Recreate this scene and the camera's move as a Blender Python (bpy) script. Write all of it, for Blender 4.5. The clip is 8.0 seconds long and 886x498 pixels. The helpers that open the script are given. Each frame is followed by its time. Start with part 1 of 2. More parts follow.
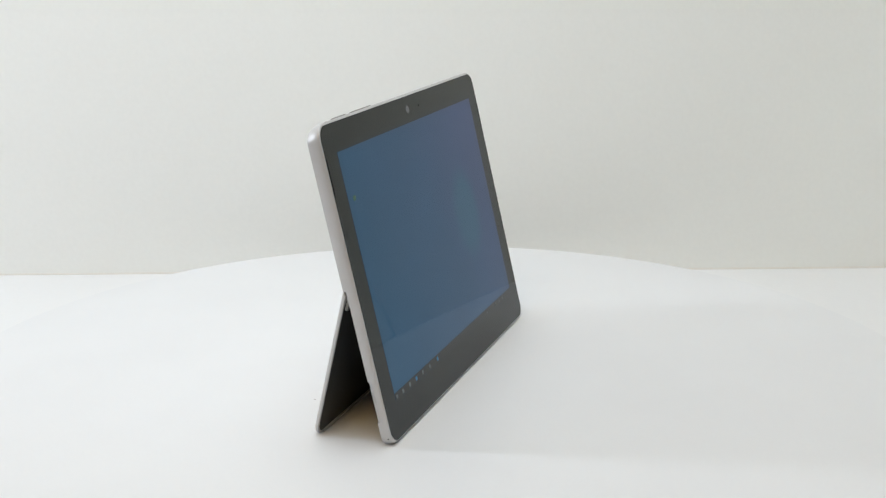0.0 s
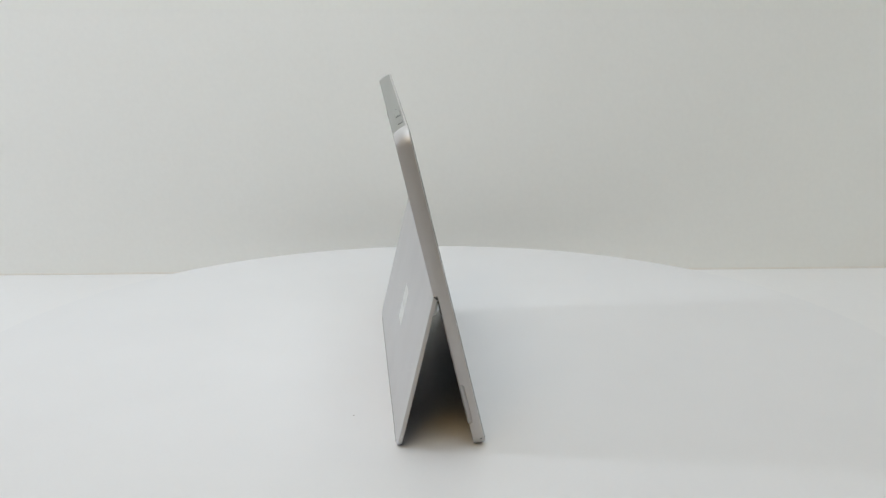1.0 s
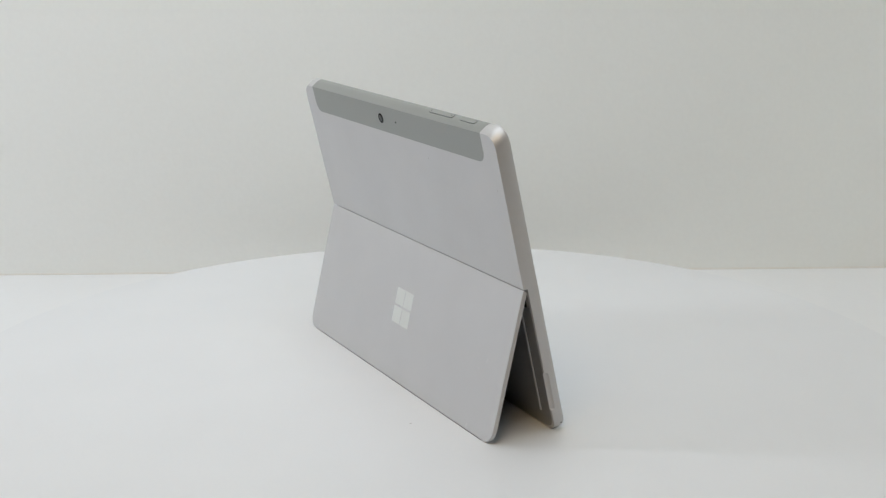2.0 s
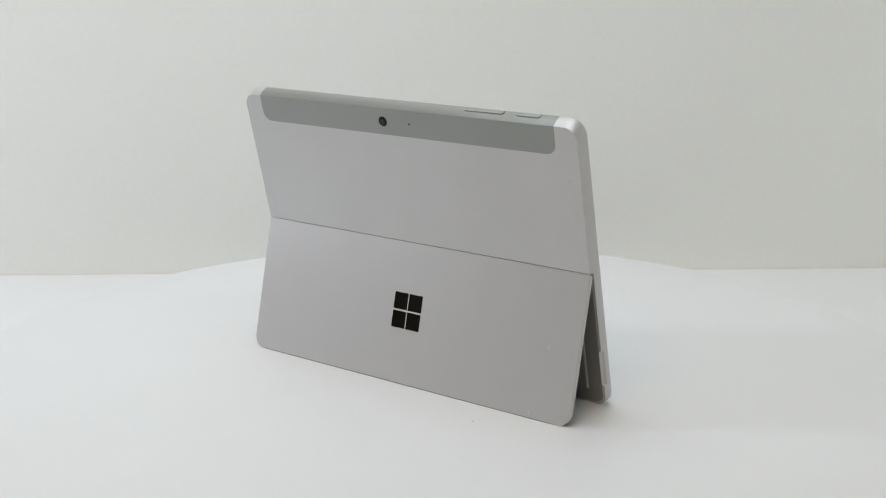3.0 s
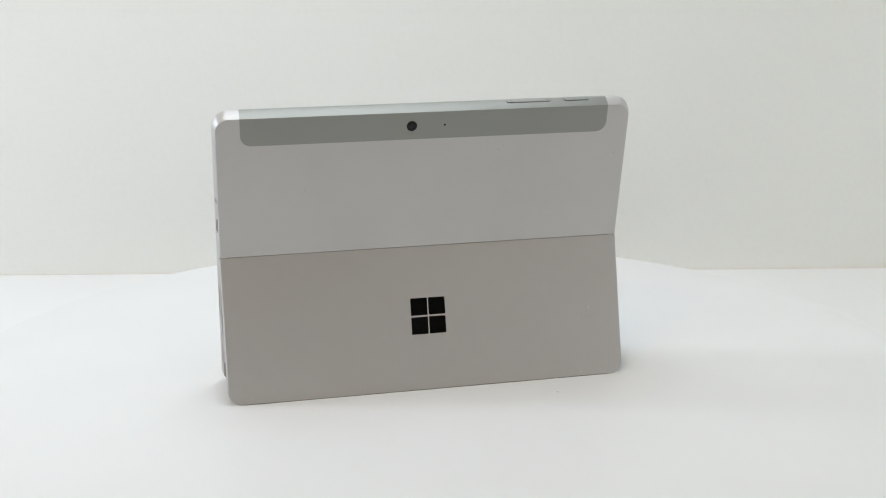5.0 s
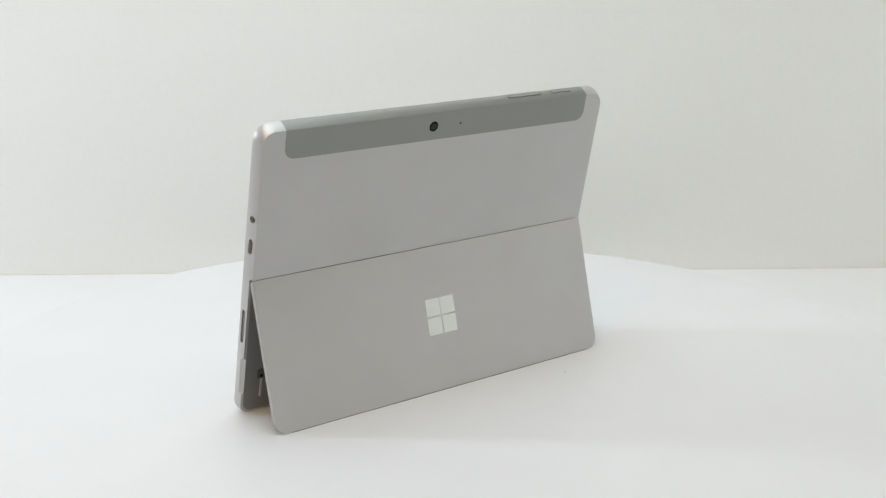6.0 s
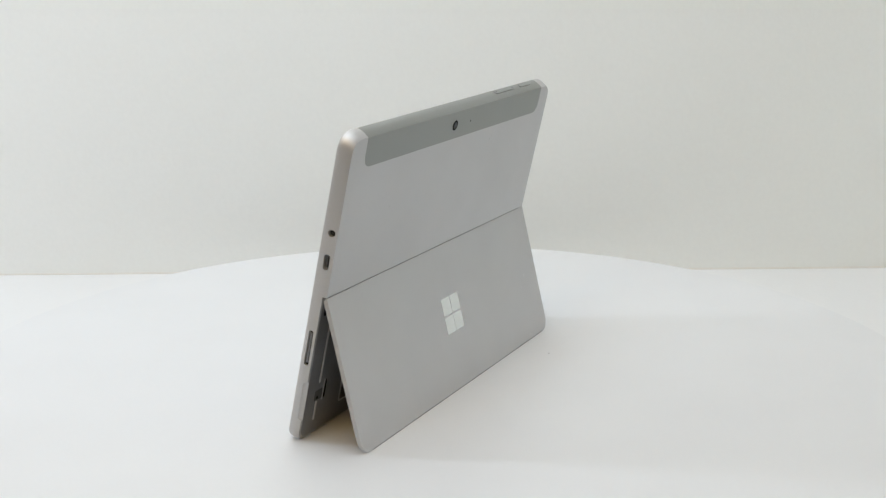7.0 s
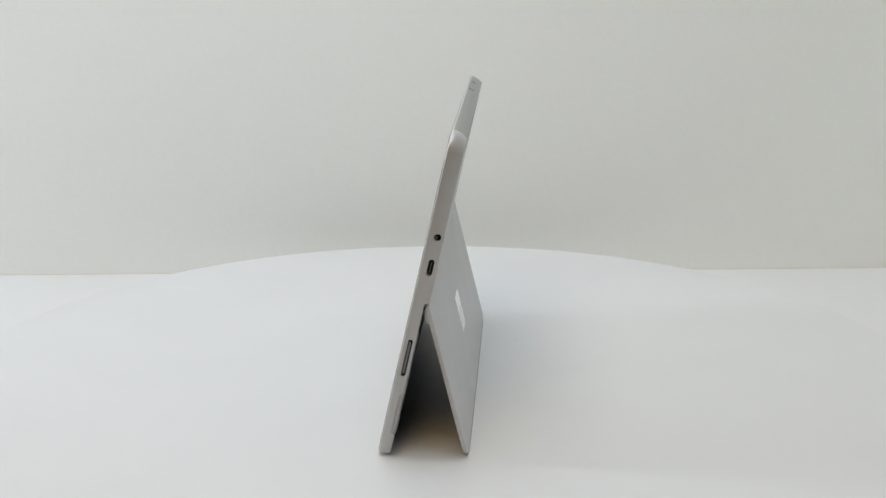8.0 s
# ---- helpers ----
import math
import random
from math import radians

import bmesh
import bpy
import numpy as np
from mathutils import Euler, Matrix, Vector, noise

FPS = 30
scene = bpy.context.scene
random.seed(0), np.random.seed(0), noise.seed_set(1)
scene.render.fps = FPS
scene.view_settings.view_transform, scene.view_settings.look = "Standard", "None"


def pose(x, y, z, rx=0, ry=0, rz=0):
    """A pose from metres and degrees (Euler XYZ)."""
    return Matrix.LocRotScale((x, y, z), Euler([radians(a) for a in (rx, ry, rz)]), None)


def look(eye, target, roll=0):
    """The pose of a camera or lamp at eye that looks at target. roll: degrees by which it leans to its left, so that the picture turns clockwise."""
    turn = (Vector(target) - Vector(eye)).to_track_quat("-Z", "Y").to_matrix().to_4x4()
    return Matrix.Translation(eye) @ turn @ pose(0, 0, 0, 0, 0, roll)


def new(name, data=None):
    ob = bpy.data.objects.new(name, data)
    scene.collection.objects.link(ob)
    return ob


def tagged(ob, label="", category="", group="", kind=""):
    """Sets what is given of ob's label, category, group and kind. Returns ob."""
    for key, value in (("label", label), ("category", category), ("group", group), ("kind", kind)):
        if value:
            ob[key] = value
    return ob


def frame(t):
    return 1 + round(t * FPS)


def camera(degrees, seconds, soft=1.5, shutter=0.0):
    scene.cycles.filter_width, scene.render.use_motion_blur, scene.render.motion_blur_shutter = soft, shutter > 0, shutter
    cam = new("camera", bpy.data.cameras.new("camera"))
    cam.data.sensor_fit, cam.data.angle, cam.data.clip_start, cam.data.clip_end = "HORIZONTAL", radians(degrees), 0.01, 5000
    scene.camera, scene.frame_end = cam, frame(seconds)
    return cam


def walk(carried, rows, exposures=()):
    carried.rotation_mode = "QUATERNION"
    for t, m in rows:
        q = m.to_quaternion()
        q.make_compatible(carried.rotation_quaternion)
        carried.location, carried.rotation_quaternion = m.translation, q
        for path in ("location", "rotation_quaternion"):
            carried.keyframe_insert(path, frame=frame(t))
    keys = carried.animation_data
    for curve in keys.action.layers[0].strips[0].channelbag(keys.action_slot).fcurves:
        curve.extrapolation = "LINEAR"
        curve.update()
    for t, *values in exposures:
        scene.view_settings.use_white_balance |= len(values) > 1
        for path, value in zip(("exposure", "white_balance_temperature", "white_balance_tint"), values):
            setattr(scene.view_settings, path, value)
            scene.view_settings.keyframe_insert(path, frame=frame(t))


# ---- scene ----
# The camera stands still before a turntable in a photo corner.
EYE = (0.0, -0.7235, 0.2703)
AIM_YAW, AIM_PITCH, AIM_ROLL = 0.52, -14.84, -0.34
cam = camera(39.12, 8.0, soft=1.15, shutter=0.3)
aim = (EYE[0] + math.sin(radians(AIM_YAW)) * math.cos(radians(AIM_PITCH)),
       EYE[1] + math.cos(radians(AIM_YAW)) * math.cos(radians(AIM_PITCH)),
       EYE[2] + math.sin(radians(AIM_PITCH)))
stand = look(EYE, aim, AIM_ROLL)
walk(cam, [(0.0, stand), (8.0, stand)],
     exposures=[(0.0, -0.20), (0.5, -0.38), (1.0, -0.50), (1.5, -0.50), (3.0, -0.42), (3.5, -0.33), (4.0, -0.27),
                (4.5, -0.23), (6.0, -0.19), (6.5, -0.20), (7.0, -0.25), (7.5, -0.35), (8.0, -0.46)])

# ---- light ----
world = bpy.data.worlds.new("room_air")
world.use_nodes = True
world.node_tree.nodes["Background"].inputs[0].default_value = (0.9, 0.95, 1.0, 1)
world.node_tree.nodes["Background"].inputs[1].default_value = 0.05
scene.world = world


def area_lamp(name, eye, target, size, size_y, watts, color):
    data = bpy.data.lights.new(name, "AREA")
    data.shape, data.size, data.size_y, data.energy, data.color = "RECTANGLE", size, size_y, watts, color
    ob = new(name, data)
    ob.matrix_world = look(eye, target)
    return ob


area_lamp("ceiling_light", (-0.06, -0.10, 0.85), (-0.06, 0.12, 0.0), 0.62, 0.78, 5.75, (0.943, 1.026, 1.085))
area_lamp("window_light", (-1.10, 0.06, 0.46), (0.0, 0.06, 0.05), 0.10, 0.24, 4.9, (0.92, 0.99, 1.08))
# unseen cool fill, added to lift the surfaces that face right
area_lamp("side_fill", (1.15, 0.10, 0.72), (0.0, 0.05, 0.05), 0.45, 0.45, 0.8, (0.86, 1.0, 1.05))
area_lamp("room_lamp", (-0.42, -1.38, 1.80), (0.0, -0.1, 0.05), 1.1, 0.8, 13.4, (1.0, 0.67, 0.28))


# ---- materials ----
def material(name, color, rough=0.5, metal=0.0, grain=0.0, grain_size=0.002, stain=0.0, stain_size=0.05,
             bump=0.0, rough_var=0.0, coat=0.0, emit=0.0, spec=0.5, tint=None):
    """A surface with grain and stains in the object's own metres."""
    m = bpy.data.materials.new(name)
    m.use_nodes = True
    nt = m.node_tree
    b = nt.nodes["Principled BSDF"]
    b.inputs["Base Color"].default_value = (*color, 1)
    b.inputs["Roughness"].default_value, b.inputs["Metallic"].default_value = rough, metal
    b.inputs["Coat Weight"].default_value = coat
    b.inputs["Coat Roughness"].default_value = 0.06
    b.inputs["Specular IOR Level"].default_value = spec
    co = nt.nodes.new("ShaderNodeTexCoord")

    def noise_at(size, detail):
        n = nt.nodes.new("ShaderNodeTexNoise")
        n.inputs["Scale"].default_value, n.inputs["Detail"].default_value = 1.0 / size, detail
        nt.links.new(co.outputs["Object"], n.inputs["Vector"])
        return n

    fine, broad = noise_at(grain_size, 3.0), noise_at(stain_size, 4.0)
    last = None
    for n, amount, shade in ((fine, grain, None), (broad, stain, tint)):
        if amount <= 0:
            continue
        ramp = nt.nodes.new("ShaderNodeMapRange")
        ramp.inputs["From Min"].default_value, ramp.inputs["From Max"].default_value = 0.3, 0.7
        ramp.inputs["To Min"].default_value, ramp.inputs["To Max"].default_value = 0.0, amount
        nt.links.new(n.outputs["Fac"], ramp.inputs["Value"])
        mix = nt.nodes.new("ShaderNodeMix")
        mix.data_type, mix.blend_type = "RGBA", "MIX"
        mix.inputs["A"].default_value = (*color, 1)
        mix.inputs["B"].default_value = (*(shade or [c * 0.7 for c in color]), 1)
        nt.links.new(ramp.outputs["Result"], mix.inputs["Factor"])
        if last:
            nt.links.new(last, mix.inputs["A"])
        last = mix.outputs["Result"]
    if last:
        nt.links.new(last, b.inputs["Base Color"])
    if rough_var > 0:
        ramp = nt.nodes.new("ShaderNodeMapRange")
        ramp.inputs["From Min"].default_value, ramp.inputs["From Max"].default_value = 0.3, 0.7
        ramp.inputs["To Min"].default_value, ramp.inputs["To Max"].default_value = rough - rough_var, rough + rough_var
        nt.links.new(broad.outputs["Fac"], ramp.inputs["Value"])
        nt.links.new(ramp.outputs["Result"], b.inputs["Roughness"])
    if bump > 0:
        bn = nt.nodes.new("ShaderNodeBump")
        bn.inputs["Strength"].default_value, bn.inputs["Distance"].default_value = 1.0, bump
        nt.links.new(fine.outputs["Fac"], bn.inputs["Height"])
        nt.links.new(bn.outputs["Normal"], b.inputs["Normal"])
    if emit > 0:
        b.inputs["Emission Color"].default_value = (*color, 1)
        b.inputs["Emission Strength"].default_value = emit
    return m


def screen_material():
    """The lit desktop picture: blue, turning violet to one side, under glossy glass."""
    m = material("lit_display", (0.006, 0.010, 0.012), rough=0.05, spec=0.21)
    nt = m.node_tree
    b = nt.nodes["Principled BSDF"]
    co = nt.nodes.new("ShaderNodeTexCoord")
    sweep = nt.nodes.new("ShaderNodeVectorMath")
    sweep.operation = "DOT_PRODUCT"
    sweep.inputs[1].default_value = (-1.0, 0.5, 0.0)
    nt.links.new(co.outputs["Object"], sweep.inputs[0])
    ramp = nt.nodes.new("ShaderNodeValToRGB")
    span = nt.nodes.new("ShaderNodeMapRange")
    span.inputs["From Min"].default_value, span.inputs["From Max"].default_value = -0.096, 0.183
    nt.links.new(sweep.outputs["Value"], span.inputs["Value"])
    nt.links.new(span.outputs["Result"], ramp.inputs["Fac"])
    ramp.color_ramp.elements[0].color = (0.003, 0.064, 0.137, 1)
    ramp.color_ramp.elements[1].color = (0.025, 0.045, 0.132, 1)
    mid = ramp.color_ramp.elements.new(0.55)
    mid.color = (0.009, 0.055, 0.128, 1)
    wave = nt.nodes.new("ShaderNodeTexNoise")
    wave.inputs["Scale"].default_value = 14.0
    nt.links.new(co.outputs["Object"], wave.inputs["Vector"])
    mix = nt.nodes.new("ShaderNodeMix")
    mix.data_type, mix.blend_type = "RGBA", "MULTIPLY"
    mix.inputs["Factor"].default_value = 0.25
    nt.links.new(ramp.outputs["Color"], mix.inputs["A"])
    nt.links.new(wave.outputs["Fac"], mix.inputs["B"])
    # a soft pale glow round the bright window in the picture
    near = nt.nodes.new("ShaderNodeVectorMath")
    near.operation = "DISTANCE"
    near.inputs[1].default_value = (-0.0568, 0.0644, 0.0)
    squash = nt.nodes.new("ShaderNodeVectorMath")
    squash.operation = "MULTIPLY"
    squash.inputs[1].default_value = (1.0, 0.74, 0.0)
    nt.links.new(co.outputs["Object"], squash.inputs[0])
    nt.links.new(squash.outputs["Vector"], near.inputs[0])
    halo = nt.nodes.new("ShaderNodeMapRange")
    halo.interpolation_type = "SMOOTHSTEP"
    halo.inputs["From Min"].default_value, halo.inputs["From Max"].default_value = 0.026, 0.013
    nt.links.new(near.outputs["Value"], halo.inputs["Value"])
    glow = nt.nodes.new("ShaderNodeMix")
    glow.data_type, glow.blend_type = "RGBA", "MIX"
    glow.inputs["B"].default_value = (0.010, 0.062, 0.120, 1)
    nt.links.new(halo.outputs["Result"], glow.inputs["Factor"])
    nt.links.new(mix.outputs["Result"], glow.inputs["A"])
    nt.links.new(glow.outputs["Result"], b.inputs["Emission Color"])
    b.inputs["Emission Strength"].default_value = 1.0
    return m


WALL = material("white_backdrop", (0.865, 0.889, 0.881), rough=0.75, grain=0.05, grain_size=0.004, stain=0.05,
                stain_size=0.25, bump=0.0001, tint=(0.83, 0.84, 0.81))
ROOM = material("room_paint", (0.080, 0.090, 0.102), rough=0.9, grain=0.1, grain_size=0.01, stain=0.15, stain_size=0.6)
FLOORING = material("room_floor", (0.20, 0.14, 0.09), rough=0.5, grain=0.3, grain_size=0.03, stain=0.3, stain_size=0.4)
TABLE = material("white_laminate", (0.802, 0.816, 0.833), rough=0.5, grain=0.04, grain_size=0.003, stain=0.04,
                 stain_size=0.12, bump=0.00005)
DISC = material("white_acrylic", (0.773, 0.790, 0.815), rough=0.42, grain=0.03, grain_size=0.002, stain=0.05,
                stain_size=0.09, bump=0.00002, rough_var=0.06)
CREAM = material("cream_edge", (0.85, 0.845, 0.81), rough=0.6, grain=0.1, grain_size=0.004, stain=0.15, stain_size=0.03)
SILVER = material("satin_magnesium", (0.596, 0.593, 0.598), rough=0.45, metal=0.38, grain=0.10, grain_size=0.0006,
                  stain=0.08, stain_size=0.04, bump=0.000004, rough_var=0.04)
BAND = material("grey_antenna_plastic", (0.312, 0.324, 0.310), rough=0.38, metal=0.38, grain=0.06, grain_size=0.0006, stain=0.05,
                stain_size=0.03)
# near-black grey that carries the shade under the open stand
INNER = material("shaded_inner_grey", (0.045, 0.045, 0.045), rough=0.55, grain=0.1, grain_size=0.001, stain=0.2, stain_size=0.02)
RECESS = material("grey_recess", (0.30, 0.30, 0.31), rough=0.5, metal=0.2, grain=0.1, grain_size=0.001, stain=0.15,
                  stain_size=0.02)
GLASS = material("black_cover_glass", (0.010, 0.014, 0.013), rough=0.05, spec=0.22, stain=0.2, stain_size=0.05)
DARK = material("port_black", (0.012, 0.012, 0.012), rough=0.8, spec=0.1, grain=0.2)
METAL = material("port_metal", (0.50, 0.50, 0.49), rough=0.35, metal=0.9, grain=0.1)
MIRROR = material("polished_mirror", (0.75, 0.75, 0.73), rough=0.045, metal=1.0, grain=0.03)
LENS = material("lens_glass", (0.008, 0.010, 0.013), rough=0.06, spec=0.35)
LENS_GREY = material("front_lens_grey", (0.16, 0.17, 0.18), rough=0.25, grain=0.1)
DULL_DARK = material("dull_dark_grey", (0.13, 0.13, 0.13), rough=0.8, grain=0.2)
STICKER = material("grey_label_print", (0.10, 0.10, 0.105), rough=0.5, grain=0.1)
PRINT = material("pale_print", (0.55, 0.55, 0.55), rough=0.6, grain=0.1)
STICKER_BAR = material("dim_print", (0.22, 0.23, 0.26), rough=0.6, grain=0.1)
SPECK = material("dark_speck", (0.40, 0.39, 0.38), rough=0.8, grain=0.3)
SCRATCH = material("bright_scratch", (0.8, 0.8, 0.8), rough=0.3, metal=0.6, grain=0.1)
SCREEN = screen_material()
ICON = material("lit_icon", (0.10, 0.12, 0.13), rough=0.1, spec=0.2, emit=0.22)
ICON_BLUE = material("lit_blue_icon", (0.03, 0.12, 0.22), rough=0.1, spec=0.2, emit=0.40)
ICON_YELLOW = material("lit_yellow_icon", (0.05, 0.10, 0.07), rough=0.1, spec=0.2, emit=0.40)
PALE_LIGHT = material("lit_pale_window", (0.006, 0.010, 0.012), rough=0.05, spec=0.21)
PALE_LIGHT.node_tree.nodes["Principled BSDF"].inputs["Emission Color"].default_value = (0.008, 0.059, 0.121, 1)
PALE_LIGHT.node_tree.nodes["Principled BSDF"].inputs["Emission Strength"].default_value = 0.98
TASKBAR = material("dark_taskbar", (0.014, 0.014, 0.013), rough=0.05, spec=0.2, emit=0.5)


# ---- mesh helpers ----
def finish(bm, sharp=30):
    bmesh.ops.recalc_face_normals(bm, faces=bm.faces)
    for f in bm.faces:
        f.smooth = True
    for e in bm.edges:
        e.smooth = len(e.link_faces) == 2 and e.calc_face_angle(0) < radians(sharp)


def to_mesh(name, bm, mat, sharp=30):
    finish(bm, sharp)
    me = bpy.data.meshes.new(name)
    bm.to_mesh(me)
    bm.free()
    me.materials.append(mat)
    return me


def part(name, bm, mat, parent=None, label="", m=None, sharp=30):
    """Links a bmesh as one mesh object under a thing or a part."""
    ob = new(name, to_mesh(name, bm, mat, sharp))
    ob.parent = parent
    if m is not None:
        ob.matrix_basis = m
    return tagged(ob, label)


def loft(loops, closed_ends=True):
    """A skin through equal loops of points, capped at both ends."""
    bm = bmesh.new()
    rings = [[bm.verts.new(p) for p in loop] for loop in loops]
    n = len(rings[0])
    for a, b in zip(rings, rings[1:]):
        for i in range(n):
            bm.faces.new((a[i], a[(i + 1) % n], b[(i + 1) % n], b[i]))
    if closed_ends:
        bm.faces.new(rings[0][::-1])
        bm.faces.new(rings[-1])
    return bm


def rounded(x0, x1, y0, y1, radii, steps=8):
    """A rounded rectangle's outline; radii: lower left, lower right, upper right, upper left."""
    out = []
    for (cx, cy, a0), r in zip(((x0, y0, 180), (x1, y0, 270), (x1, y1, 0), (x0, y1, 90)), radii):
        sx, sy = (1 if cx == x0 else -1), (1 if cy == y0 else -1)
        for k in range(steps + 1):
            a = radians(a0 + 90 * k / steps)
            out.append((cx + sx * r + r * math.cos(a), cy + sy * r + r * math.sin(a)))
    return out


def slab(x0, x1, y0, y1, z0, z1, r=0.0005, edge=0.0, steps=4):
    """A rounded plate between z0 and z1, with eased rims."""
    loops = []
    prof = [(z0, edge), (z0 + edge, 0), (z1 - edge, 0), (z1, edge)] if edge > 0 else [(z0, 0), (z1, 0)]
    for z, o in prof:
        loops.append([(x, y, z) for x, y in rounded(x0 + o, x1 - o, y0 + o, y1 - o, [max(r - o, 1e-5)] * 4, steps)])
    return loft(loops)


def drum(cx, cy, radius, z0, z1, edge=0.0, n=48):
    loops = []
    prof = [(z0, edge), (z0 + edge, 0), (z1 - edge, 0), (z1, edge)] if edge > 0 else [(z0, 0), (z1, 0)]
    for z, o in prof:
        loops.append([(cx + (radius - o) * math.cos(2 * math.pi * k / n), cy + (radius - o) * math.sin(2 * math.pi * k / n), z)
                      for k in range(n)])
    return loft(loops)


def turned(bm, m):
    bm.transform(m)
    return bm


def cut(bm, cutters):
    """The solid bm with the cutters taken out of it, as a bmesh."""
    def solid(b):
        bmesh.ops.recalc_face_normals(b, faces=b.faces)
        me = bpy.data.meshes.new("solid")
        b.to_mesh(me)
        b.free()
        return new("solid", me)
    base = solid(bm)
    knives = [solid(c) for c in cutters]
    for k in knives:
        mod = base.modifiers.new("cut", "BOOLEAN")
        mod.operation, mod.solver, mod.object = "DIFFERENCE", "EXACT", k
    got = bpy.data.meshes.new_from_object(base.evaluated_get(bpy.context.evaluated_depsgraph_get()))
    out = bmesh.new()
    out.from_mesh(got)
    for ob in (base, *knives):
        bpy.data.objects.remove(ob)
    return out


# ---- the setting ----
TABLE_Z, BACK_Y, SIDE_X, ROOM_Z = -0.04, 0.369, 0.486, -0.79


def wall(name, x0, x1, y0, y1, z0, z1, mat, label, category):
    bm = slab(x0, x1, y0, y1, z0, z1, r=0.002, edge=0.001, steps=2)
    return tagged(part(name, bm, mat), label, category, kind="structure")


wall("floor", -2.6, 2.6, -3.1, 1.6, ROOM_Z - 0.1, ROOM_Z, FLOORING, "brown floor of the room below the table", "floor")
wall("ceiling", -2.6, 2.6, -3.1, 1.6, 2.4, 2.5, ROOM, "plain painted ceiling over the table", "ceiling")
wall("wall_south", -2.6, 2.6, -3.2, -3.1, ROOM_Z, 2.4, ROOM, "plain dim grey wall behind the camera", "wall")
wall("wall_north", -2.6, 2.6, 1.6, 1.7, ROOM_Z, 2.4, ROOM, "plain grey wall behind the backdrop", "wall")
wall("wall_west", -2.7, -2.6, -3.2, 1.7, ROOM_Z, 2.4, ROOM, "plain dim grey side wall of the room", "wall")
wall("wall_east", 2.6, 2.7, -3.2, 1.7, ROOM_Z, 2.4, ROOM, "plain dim grey side wall of the room", "wall")
wall("backdrop", -1.0, SIDE_X, BACK_Y, BACK_Y + 0.01, TABLE_Z, 1.1, WALL,
     "matt white backdrop panel standing behind the turntable", "backdrop")
wall("backdrop_side", SIDE_X, SIDE_X + 0.01, -0.55, BACK_Y + 0.01, TABLE_Z, 0.36, WALL,
     "matt white side panel beside the turntable", "backdrop")
wall("trim", -1.0, SIDE_X - 0.001, BACK_Y - 0.0022, BACK_Y - 0.0002, TABLE_Z + 0.0002, TABLE_Z + 0.0009, CREAM,
     "thin cream edge where backdrop meets table", "trim")

table = tagged(new("table"), "wide white laminate table under the turntable", "table")
part("tabletop", slab(-1.0, 0.9, -0.66, 0.42, TABLE_Z - 0.03, TABLE_Z, r=0.01, edge=0.002), TABLE, table)
for lx in (-0.94, 0.84):
    for ly in (-0.6, 0.36):
        part("leg", slab(lx - 0.025, lx + 0.025, ly - 0.025, ly + 0.025, ROOM_Z, TABLE_Z - 0.03, r=0.004, edge=0.002), TABLE, table)

# ---- the turntable ----
turntable = tagged(new("turntable"), "round white turntable, turning slowly on the table", "turntable")
part("disc", drum(0, 0, 0.3075, -0.012, 0.0, edge=0.0015, n=160), DISC, turntable)
part("base", drum(0, 0, 0.17, TABLE_Z, -0.012, edge=0.002, n=64), TABLE, turntable, "white drive base under the disc")
part("speck", drum(0.0645, -0.0495, 0.0005, -0.0001, 0.0001, n=8), SPECK, turntable, "tiny dark dust speck")

# ---- the tablet ----
TILT, FOOT_Y, HEEL_Y, OFF_X = radians(12.94), -0.0275, 0.0198, -0.0064
THICK, HINGE_V, HALF, HIGH = 0.0083, 0.0853, 0.1209, 0.1726
PLATE = 0.0021

tablet = tagged(new("tablet"), "silver tablet computer propped on its kickstand, screen lit", "tablet computer")

# body space: x along the width, y up the screen, z from the glass to the back
BODY = Matrix(((1, 0, 0, OFF_X),
               (0, -math.sin(TILT), -math.cos(TILT), HEEL_Y),
               (0, math.cos(TILT), -math.sin(TILT), THICK * math.sin(TILT)),
               (0, 0, 0, 1)))
hinge = BODY @ Vector((0, HINGE_V, THICK))
drop = Vector((0, FOOT_Y - hinge.y, -hinge.z))
KICK_LEN = drop.length
drop.normalize()
# kickstand space: x along the width, y up towards the hinge, z outwards
KICK = Matrix(((1, 0, 0, OFF_X), (0, -drop.y, drop.z, hinge.y), (0, -drop.z, -drop.y, hinge.z), (0, 0, 0, 1)))

# a plate lying in x and y, stood up on the upper edge
UPRIGHT = Matrix(((1, 0, 0, 0), (0, 0, 1, 0), (0, -1, 0, 0), (0, 0, 0, 1)))
# how far the shell draws in from its widest outline, from glass to back
SIDE_PROFILE = [(0.0, 0.0006), (0.0004, 0.0001), (0.0010, 0.0)]
SIDE_PROFILE += [(0.0010 + 0.0073 * k / 14, 0.0018 * (k / 14) ** 1.8) for k in range(1, 15)]
TOP_DRAW = 1.6
# the lower edge, rounded so that it rests on the disc when tilted
HEEL = [0.0009 * ((z - 0.0034) / 0.0034) ** 2 - 0.0009 for z, o in SIDE_PROFILE]
HEEL = [min(h, 0.0003) for h in HEEL]


def key_block(x0, x1, half, z0, z1, edge=0.0):
    """A rounded block across the upper edge, square to its slope; z0 and z1 are heights over that surface."""
    bm = slab(x0, x1, -half, half, z0, z1, r=half - 0.0002, edge=edge, steps=5)
    return turned(bm, Matrix.Translation((0, 0.17235, 0.0032)) @ UPRIGHT @ pose(0, 0, 0, 18, 0, 0))


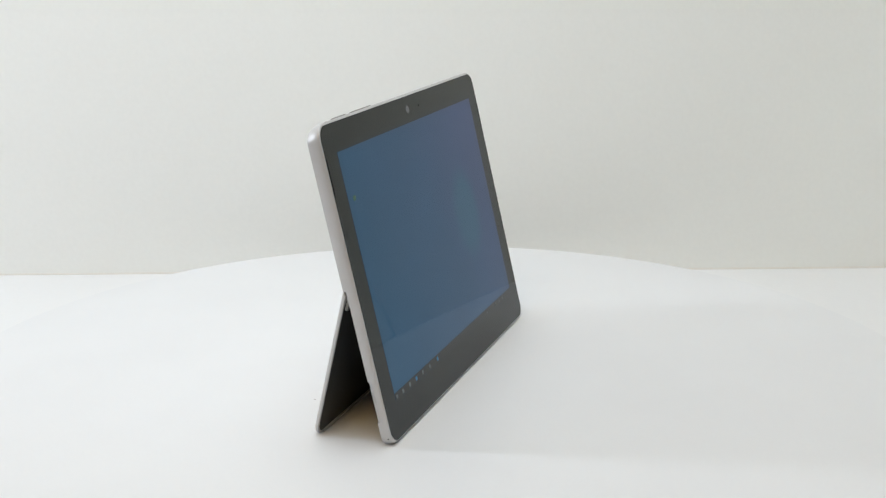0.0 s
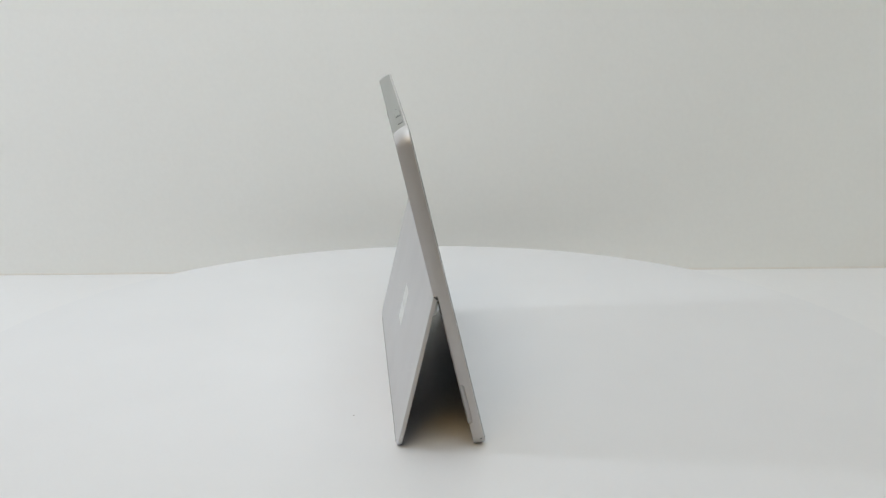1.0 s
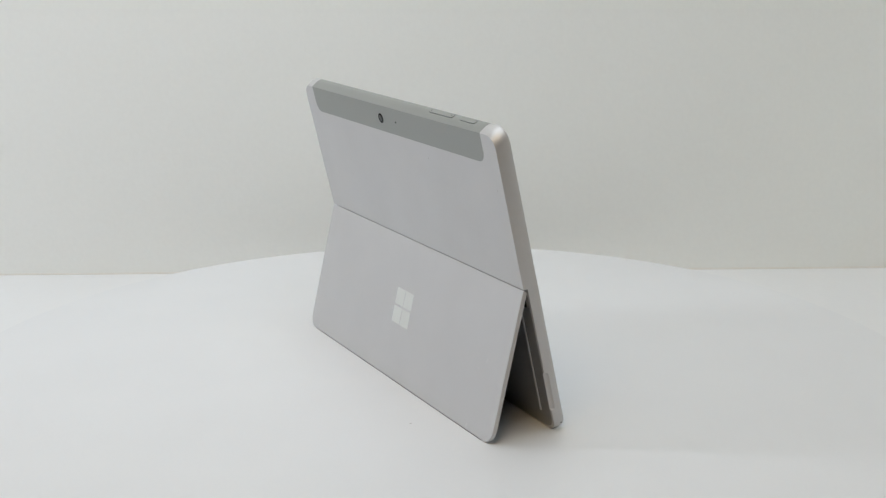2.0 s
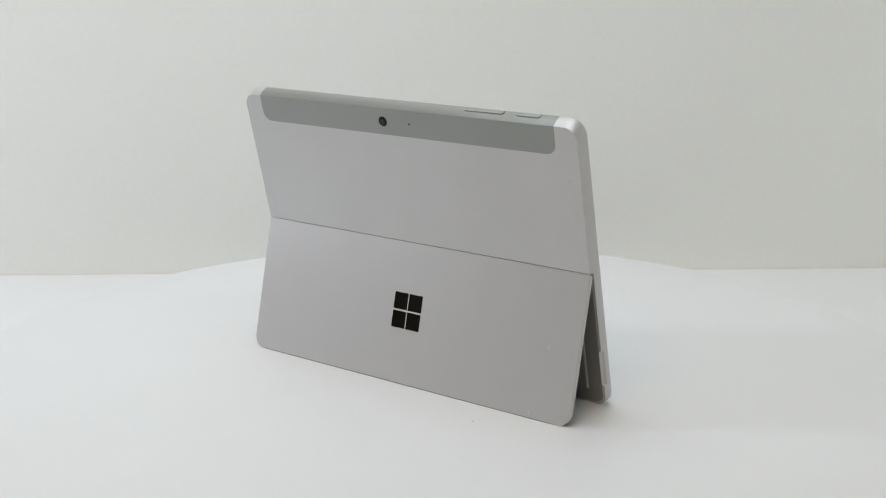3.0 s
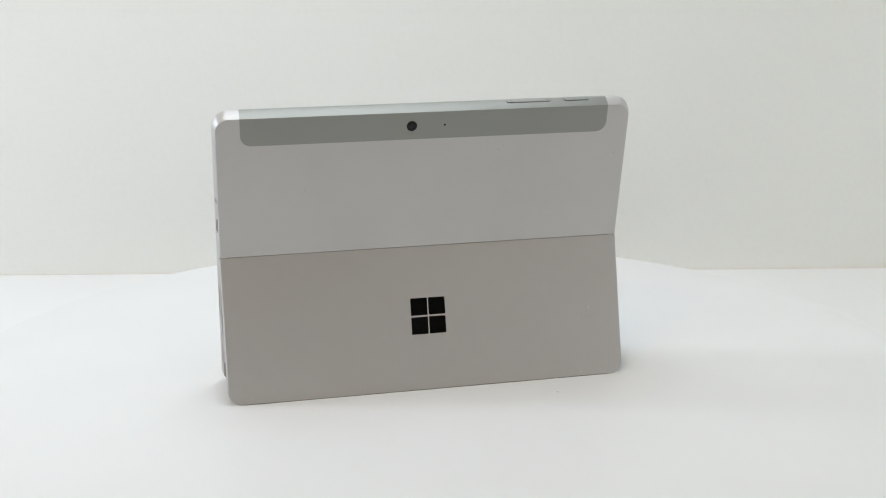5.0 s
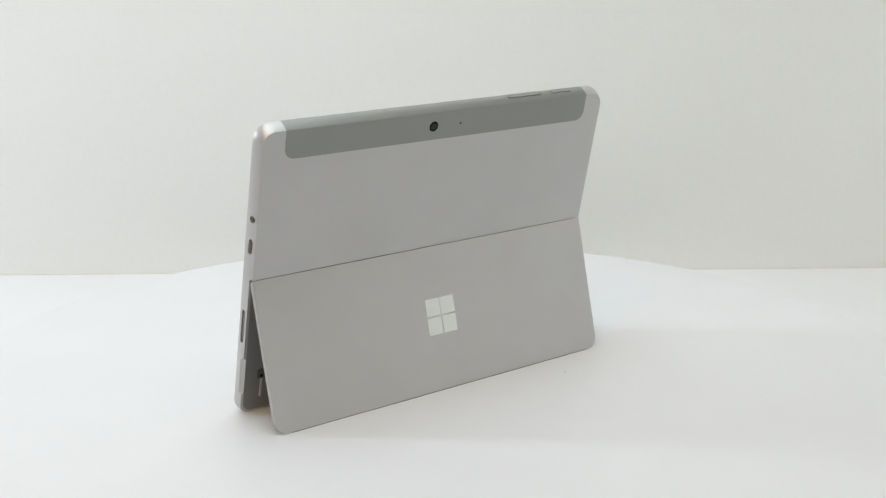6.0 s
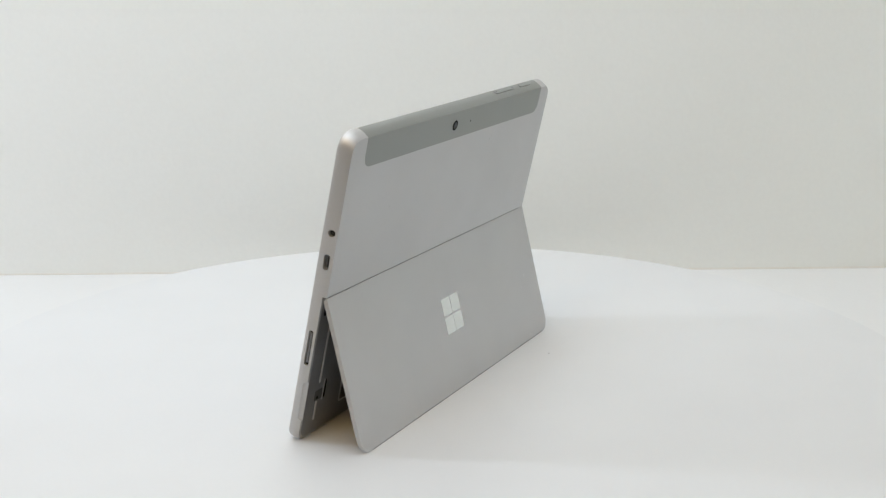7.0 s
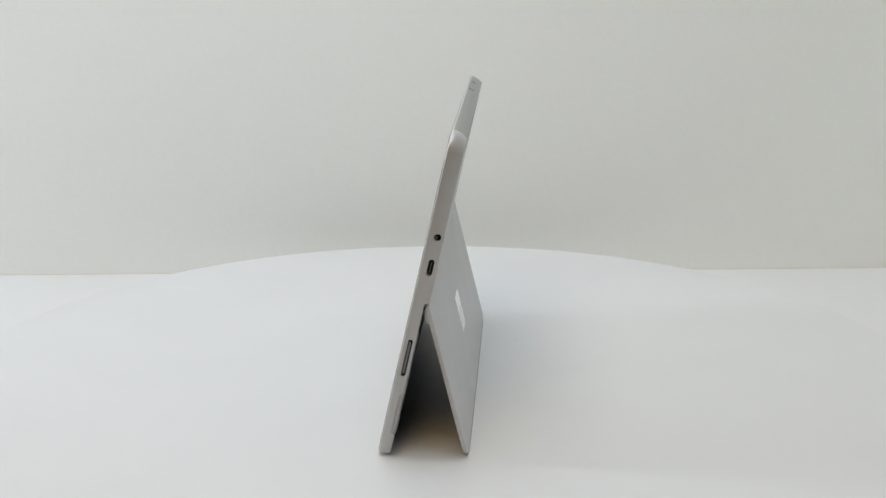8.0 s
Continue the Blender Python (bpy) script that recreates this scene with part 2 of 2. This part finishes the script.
def build_body():
    loops = []
    for (z, o), heel in zip(SIDE_PROFILE, HEEL):
        top = o * TOP_DRAW
        r = 0.0092 - o
        loops.append([(x, y, z) for x, y in rounded(-HALF + o, HALF - o, heel, HIGH - top, (0.007 - o, 0.007 - o, r, r), 10)])
    shell = loft(loops)
    along_x = Matrix(((0, 0, 1, 0), (1, 0, 0, 0), (0, 1, 0, 0), (0, 0, 0, 1)))  # plate x,y,z to y,z,x

    def side_hole(y0, y1, z0, z1, x0, x1):
        return turned(slab(y0, y1, z0, z1, x0, x1, r=(z1 - z0) / 2 - 1e-5, steps=6), along_x)

    knives = [
        slab(-0.2, 0.2, -0.05, HINGE_V, THICK - PLATE, 0.02, r=0.0001, steps=1),
        side_hole(0.1185, 0.1222, 0.0033, 0.0070, -0.13, -0.1140),
        side_hole(0.1001, 0.1088, 0.0036, 0.0065, -0.13, -0.1150),
        side_hole(0.0452, 0.0654, 0.0024, 0.0048, -0.13, -0.1180),
        key_block(0.0460, 0.0723, 0.0017, -0.0016, 0.006), key_block(0.0801, 0.0956, 0.0017, -0.0016, 0.006),
    ]
    # finger scoops on both flanks under the stand
    for s in (-1, 1):
        knives.append(turned(loft([[(0.0044 * f * math.cos(2 * math.pi * k / 20), 0.0044 * f * math.sin(2 * math.pi * k / 20), y)
                                    for k in range(20)] for y, f in ((0.0124, 0.66), (0.0132, 0.92), (0.0142, 1.0), (0.0342, 1.0), (0.0350, 0.92), (0.0357, 0.66))]),
                             Matrix(((1, 0, 0, s * 0.1224), (0, 0, 1, 0), (0, -1, 0, 0.0080), (0, 0, 0, 1)))))
    return cut(shell, knives)


body = part("body", build_body(), SILVER, tablet, "satin silver metal shell", BODY, sharp=24)

# recessed floor under the stand, ribs, card slot and label
part("recess_floor", slab(-0.1184, 0.1184, 0.0008, HINGE_V - 0.0006, THICK - PLATE, THICK - PLATE + 0.00012, r=0.0055), RECESS, body,
     "grey recessed back under the stand")
RF = THICK - PLATE + 0.00012
for x, y0, y1 in ((-0.1077, 0.0315, 0.0660), (-0.1079, 0.0087, 0.0203), (0.1089, 0.0090, 0.0780)):
    part("rib", slab(x - 0.0007, x + 0.0007, y0, y1, RF - 0.0001, RF + 0.0005, r=0.0005, edge=0.0002), SILVER, body, "pale raised rib")
part("card_slot", slab(-0.1022, -0.1002, 0.0200, 0.0312, RF - 0.0001, RF + 0.00012, r=0.0008), DARK, body, "narrow dark card slot")
part("slot_patch", slab(-0.1106, -0.1032, 0.0206, 0.0268, RF - 0.0001, RF + 0.00008, r=0.0008), DULL_DARK, body, "flat dark patch beside the card slot")
part("card_slot_rim", slab(-0.1030, -0.1023, 0.0195, 0.0318, RF - 0.0001, RF + 0.0004, r=0.0002), SILVER, body)
part("screw", drum(-0.1079, 0.0222, 0.0009, RF - 0.0001, RF + 0.00025, edge=0.00008, n=16), DARK, body)
for x in (-0.1141, 0.1141):
    part("hinge_socket", slab(x - 0.0017, x + 0.0017, 0.0735, 0.0812, RF - 0.0001, RF + 0.0004, r=0.0008, edge=0.0001), DARK, body,
         "dark hinge socket under the stand")
part("label", slab(-0.0842, -0.0180, 0.0105, 0.0348, RF - 0.0001, RF + 0.00015, r=0.0020), PRINT, body,
                   "pale-rimmed dark information label")
part("label_field", slab(-0.0828, -0.0194, 0.0118, 0.0335, RF, RF + 0.0002, r=0.0012), STICKER, body)
for k in range(4):
    part("label_bar", slab(-0.0790, -0.0790 + (0.030, 0.037, 0.024, 0.018)[k], 0.0150 + 0.0042 * k, 0.0156 + 0.0042 * k,
                           RF, RF + 0.00025, r=0.0002), STICKER_BAR, body)

# antenna band across the back's head and over the upper edge
def build_band():
    lift = 0.00006
    x1, v0, r = 0.1058, 0.1536, 0.006
    xs = sorted({s * (x1 - r * (1 - math.cos(radians(a)))) for s in (-1, 1) for a in range(0, 91, 10)} | {s * 0.033 * k for s in (-1, 1) for k in range(4)})
    bm = bmesh.new()
    cols = []
    for x in xs:
        d = x1 - abs(x)
        low = v0 + (r - math.sqrt(max(r * r - (r - d) ** 2, 0)) if d < r else 0)
        col = [(x, low, THICK + lift), (x, 0.164, THICK + lift)]
        for z, o in reversed(SIDE_PROFILE):
            if z > 0.0008:
                col.append((x, HIGH - o * TOP_DRAW + lift, z + (lift if z > 0.007 else 0)))
        cols.append([bm.verts.new(p) for p in col])
    for a, b in zip(cols, cols[1:]):
        for i in range(len(a) - 1):
            bm.faces.new((a[i], a[i + 1], b[i + 1], b[i]))
    return bm


band_bm = build_band()
bmesh.ops.recalc_face_normals(band_bm, faces=band_bm.faces)
bmesh.ops.solidify(band_bm, geom=band_bm.faces[:], thickness=0.0002)
slots = [key_block(a, b, 0.0017, -0.002, 0.006) for a, b in ((0.0460, 0.0723), (0.0801, 0.0956))]
part("antenna_band", cut(band_bm, slots), BAND, tablet, "darker grey-green plastic band", BODY, sharp=1)

for name, x0, x1 in (("volume_button", 0.04618, 0.07212), ("power_button", 0.08028, 0.09542)):
    b = part(name, key_block(x0, x1, 0.00152, -0.0013, 0.00045, edge=0.0002), BAND, tablet, "slim raised grey key", BODY)
    part("slot_floor", key_block(x0 - 0.0001, x1 + 0.0001, 0.0016, -0.0018, -0.0010), DARK, b)
for x in (0.0482, 0.0701):
    part("key_mark", turned(slab(x - 0.0004, x + 0.0004, -0.0004, 0.0004, 0.0004, 0.0005, r=0.0002),
                            Matrix.Translation((0, 0.17235, 0.0032)) @ UPRIGHT @ pose(0, 0, 0, 18, 0, 0)), DULL_DARK, tablet, "tiny dark key mark", BODY)

# rear camera and microphone
rear = part("rear_camera", drum(-0.0099, 0.1617, 0.0030, THICK, THICK + 0.00012, edge=0.00003), DARK, tablet, "small round dark rear camera", BODY)
part("lens", loft([[(-0.0099 + 0.0020 * math.cos(a) * math.cos(2 * math.pi * k / 28), 0.1617 + 0.0020 * math.cos(a) * math.sin(2 * math.pi * k / 28),
                     THICK + 0.0001 + 0.00018 * math.sin(a)) for k in range(28)] for a in (0.0, 0.3, 0.6, 0.9, 1.2, 1.5)]), LENS, rear,
     "glossy dark domed lens", sharp=60)
part("microphone_hole", drum(0.0091, 0.1617, 0.0006, THICK, THICK + 0.0001, n=12), DARK, tablet, "", BODY)

# ports on one flank, set into their openings
ALONG = Matrix(((0, 0, 1, 0), (1, 0, 0, 0), (0, 1, 0, 0), (0, 0, 0, 1)))
jack = part("headphone_jack", turned(drum(0.12035, 0.00515, 0.00183, -0.1180, -0.1145, n=24), ALONG), DARK, tablet, "round dark headphone socket", BODY)
part("contact", turned(drum(0.1199, 0.0045, 0.0009, -0.1186, -0.1179, n=12), ALONG), DULL_DARK, jack, "small grey contact")
usb = part("usb_port", turned(slab(0.1002, 0.1087, 0.0037, 0.0064, -0.1165, -0.1150, r=0.0013), ALONG), DARK, tablet, "dark oblong port", BODY)
part("tongue", turned(slab(0.1016, 0.1073, 0.0048, 0.0054, -0.1197, -0.1160, r=0.0003), ALONG), DULL_DARK, usb)
charge = part("charging_port", turned(slab(0.0453, 0.0653, 0.0025, 0.0047, -0.1195, -0.1181, r=0.0010), ALONG), DARK, tablet, "long narrow charging slot", BODY)
part("contact_bar", turned(slab(0.0466, 0.0640, 0.00295, 0.0041, -0.1201, -0.1192, r=0.0004), ALONG), STICKER_BAR, charge)

part("pin_hole", turned(drum(0.0034, 0.0020, 0.0004, HALF - 0.0009, HALF - 0.00054, n=10), ALONG), DARK, body)

# front glass, lit display and front camera
part("cover_glass", slab(-HALF + 0.0010, HALF - 0.0010, 0.0002, HIGH - 0.0012, -0.0002, 0.0008, r=0.0075, edge=0.0002, steps=8), GLASS, tablet,
     "glossy black cover glass", BODY)
display = part("display", slab(-0.1054, 0.1054, 0.0186, 0.1559, -0.00026, -0.00015, r=0.0002), SCREEN, tablet, "lit blue and violet desktop picture", BODY)
part("taskbar", slab(-0.1053, 0.1053, 0.0187, 0.0232, -0.00031, -0.00025, r=0.0002), TASKBAR, display, "dark strip along the picture's foot")
for i, x in enumerate((0.1030, 0.0943, 0.0842, 0.0742, 0.0640, 0.0530, 0.0400, -0.0540, -0.0720, -0.0800, -0.0880)):
    e = 0.0012 if i < 7 else 0.0008
    part("icon", slab(x - e, x + e, 0.0209 - e, 0.0209 + e, -0.00036, -0.0003, r=0.0004), ICON_BLUE if i in (3, 6) else ICON, display)
for y, mat in ((0.1480, PALE_LIGHT), (0.1300, ICON_YELLOW), (0.1262, PALE_LIGHT)):
    part("icon", slab(0.0962, 0.0996, y - 0.0014, y + 0.0014, -0.00031, -0.00025, r=0.0004), mat, display)
for x in (-HALF + 0.0018, HALF - 0.0018):
    part("speaker_slot", slab(x - 0.0006, x + 0.0006, 0.1350, 0.1545, -0.00024, 0.0, r=0.0005), DARK, tablet, "narrow dark speaker slot", BODY)
part("front_camera", drum(0.0015, 0.1637, 0.0024, -0.00024, 0.0, n=32), LENS_GREY, tablet, "small grey round front camera", BODY)
part("front_sensor", drum(-0.0166, 0.1637, 0.0008, -0.00024, 0.0, n=16), DARK, tablet, "", BODY)

# ---- the kickstand ----
def build_kickstand():
    loops = []
    low = -KICK_LEN
    for z, side, head, foot in ((-PLATE, 0.0012, 0.0016, 0.0008), (-PLATE + 0.0002, 0.0010, 0.0013, 0.0005), (-0.0009, 0.0013, 0.0006, 0.0002),
                                (-0.0002, 0.0016, 0.0003, 0.0), (0.0, 0.0018, 0.0004, 0.0003)):
        r = 0.0078
        loops.append([(x, y, z) for x, y in rounded(-HALF + side, HALF - side, low + foot, -head, (r, r, 0.0003, 0.0003), 10)])
    return loft(loops)


kickstand = part("kickstand", build_kickstand(), SILVER, tablet, "hinged silver stand plate, swung open", KICK, sharp=24)
# thin sheet over the silver plate, its colour darkened for the shaded gap
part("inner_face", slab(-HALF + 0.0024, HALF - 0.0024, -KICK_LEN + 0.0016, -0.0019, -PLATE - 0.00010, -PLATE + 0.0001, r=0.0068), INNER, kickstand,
     "inner face of the stand, the gap's shade put into its dark grey")
for x in (-0.1158, 0.1158):
    part("hinge", slab(x - 0.0013, x + 0.0013, -0.0105, -0.0030, -PLATE - 0.0016, -PLATE, r=0.0009, edge=0.0002), METAL, kickstand, "small metal friction hinge")
# added lip, raised so that its top draws the bright line of light
part("edge_lip", slab(-0.1128, 0.1128, -KICK_LEN + 0.0008, -KICK_LEN + 0.0021, -PLATE - 0.0014, -PLATE + 0.0002, r=0.0003, edge=0.0002), SILVER, kickstand,
     "thin silver lip added to catch light along the inner edge")
# slightly proud, so it reads as a thin dark line at the foot
part("foot_strip", slab(-0.110, 0.110, -KICK_LEN - 0.00005, -KICK_LEN + 0.0003, -0.0017, 0.00008, r=0.0003), DULL_DARK, kickstand, "thin dark strip along the stand's foot")
for px in (-0.00525, 0.00545):
    for py in (-0.0309 - 0.0051, -0.0524 + 0.0051):
        part("mirror_pane", slab(px - 0.0050, px + 0.0050, py - 0.0051, py + 0.0051, -0.0001, 0.00004, r=0.0001, steps=1), MIRROR, kickstand,
             "polished mirror square")

# specks and scratches on the back
for x, y, r in ((-0.0705, 0.1253, 0.0004), (-0.0727, 0.1155, 0.00025), (0.0416, 0.1454, 0.00035), (0.0440, 0.1475, 0.00025),
                (0.1124, 0.1396, 0.0004)):
    part("speck", drum(x, y, r, THICK - 0.0001, THICK + 0.00005, n=8), SPECK, body, "tiny dark fleck")
for x, y, l in ((0.1000, -0.0440, 0.0022), (0.0935, -0.0505, 0.0010), (-0.1060, -0.0822, 0.0012), (0.0930, -0.0826, 0.0016)):
    part("scratch", slab(x - 0.00015, x + 0.00015, y - l / 2, y + l / 2, -0.0001, 0.00003, r=0.0001, steps=1), SCRATCH, kickstand, "short bright scratch")


# ---- what moves ----
def motions():
    rows = [(0.25 * k, pose(0, 0, 0, 0, 0, -110.50 + 24.53 * 0.25 * k)) for k in range(33)]
    walk(turntable, rows)
    walk(tablet, rows)


motions()
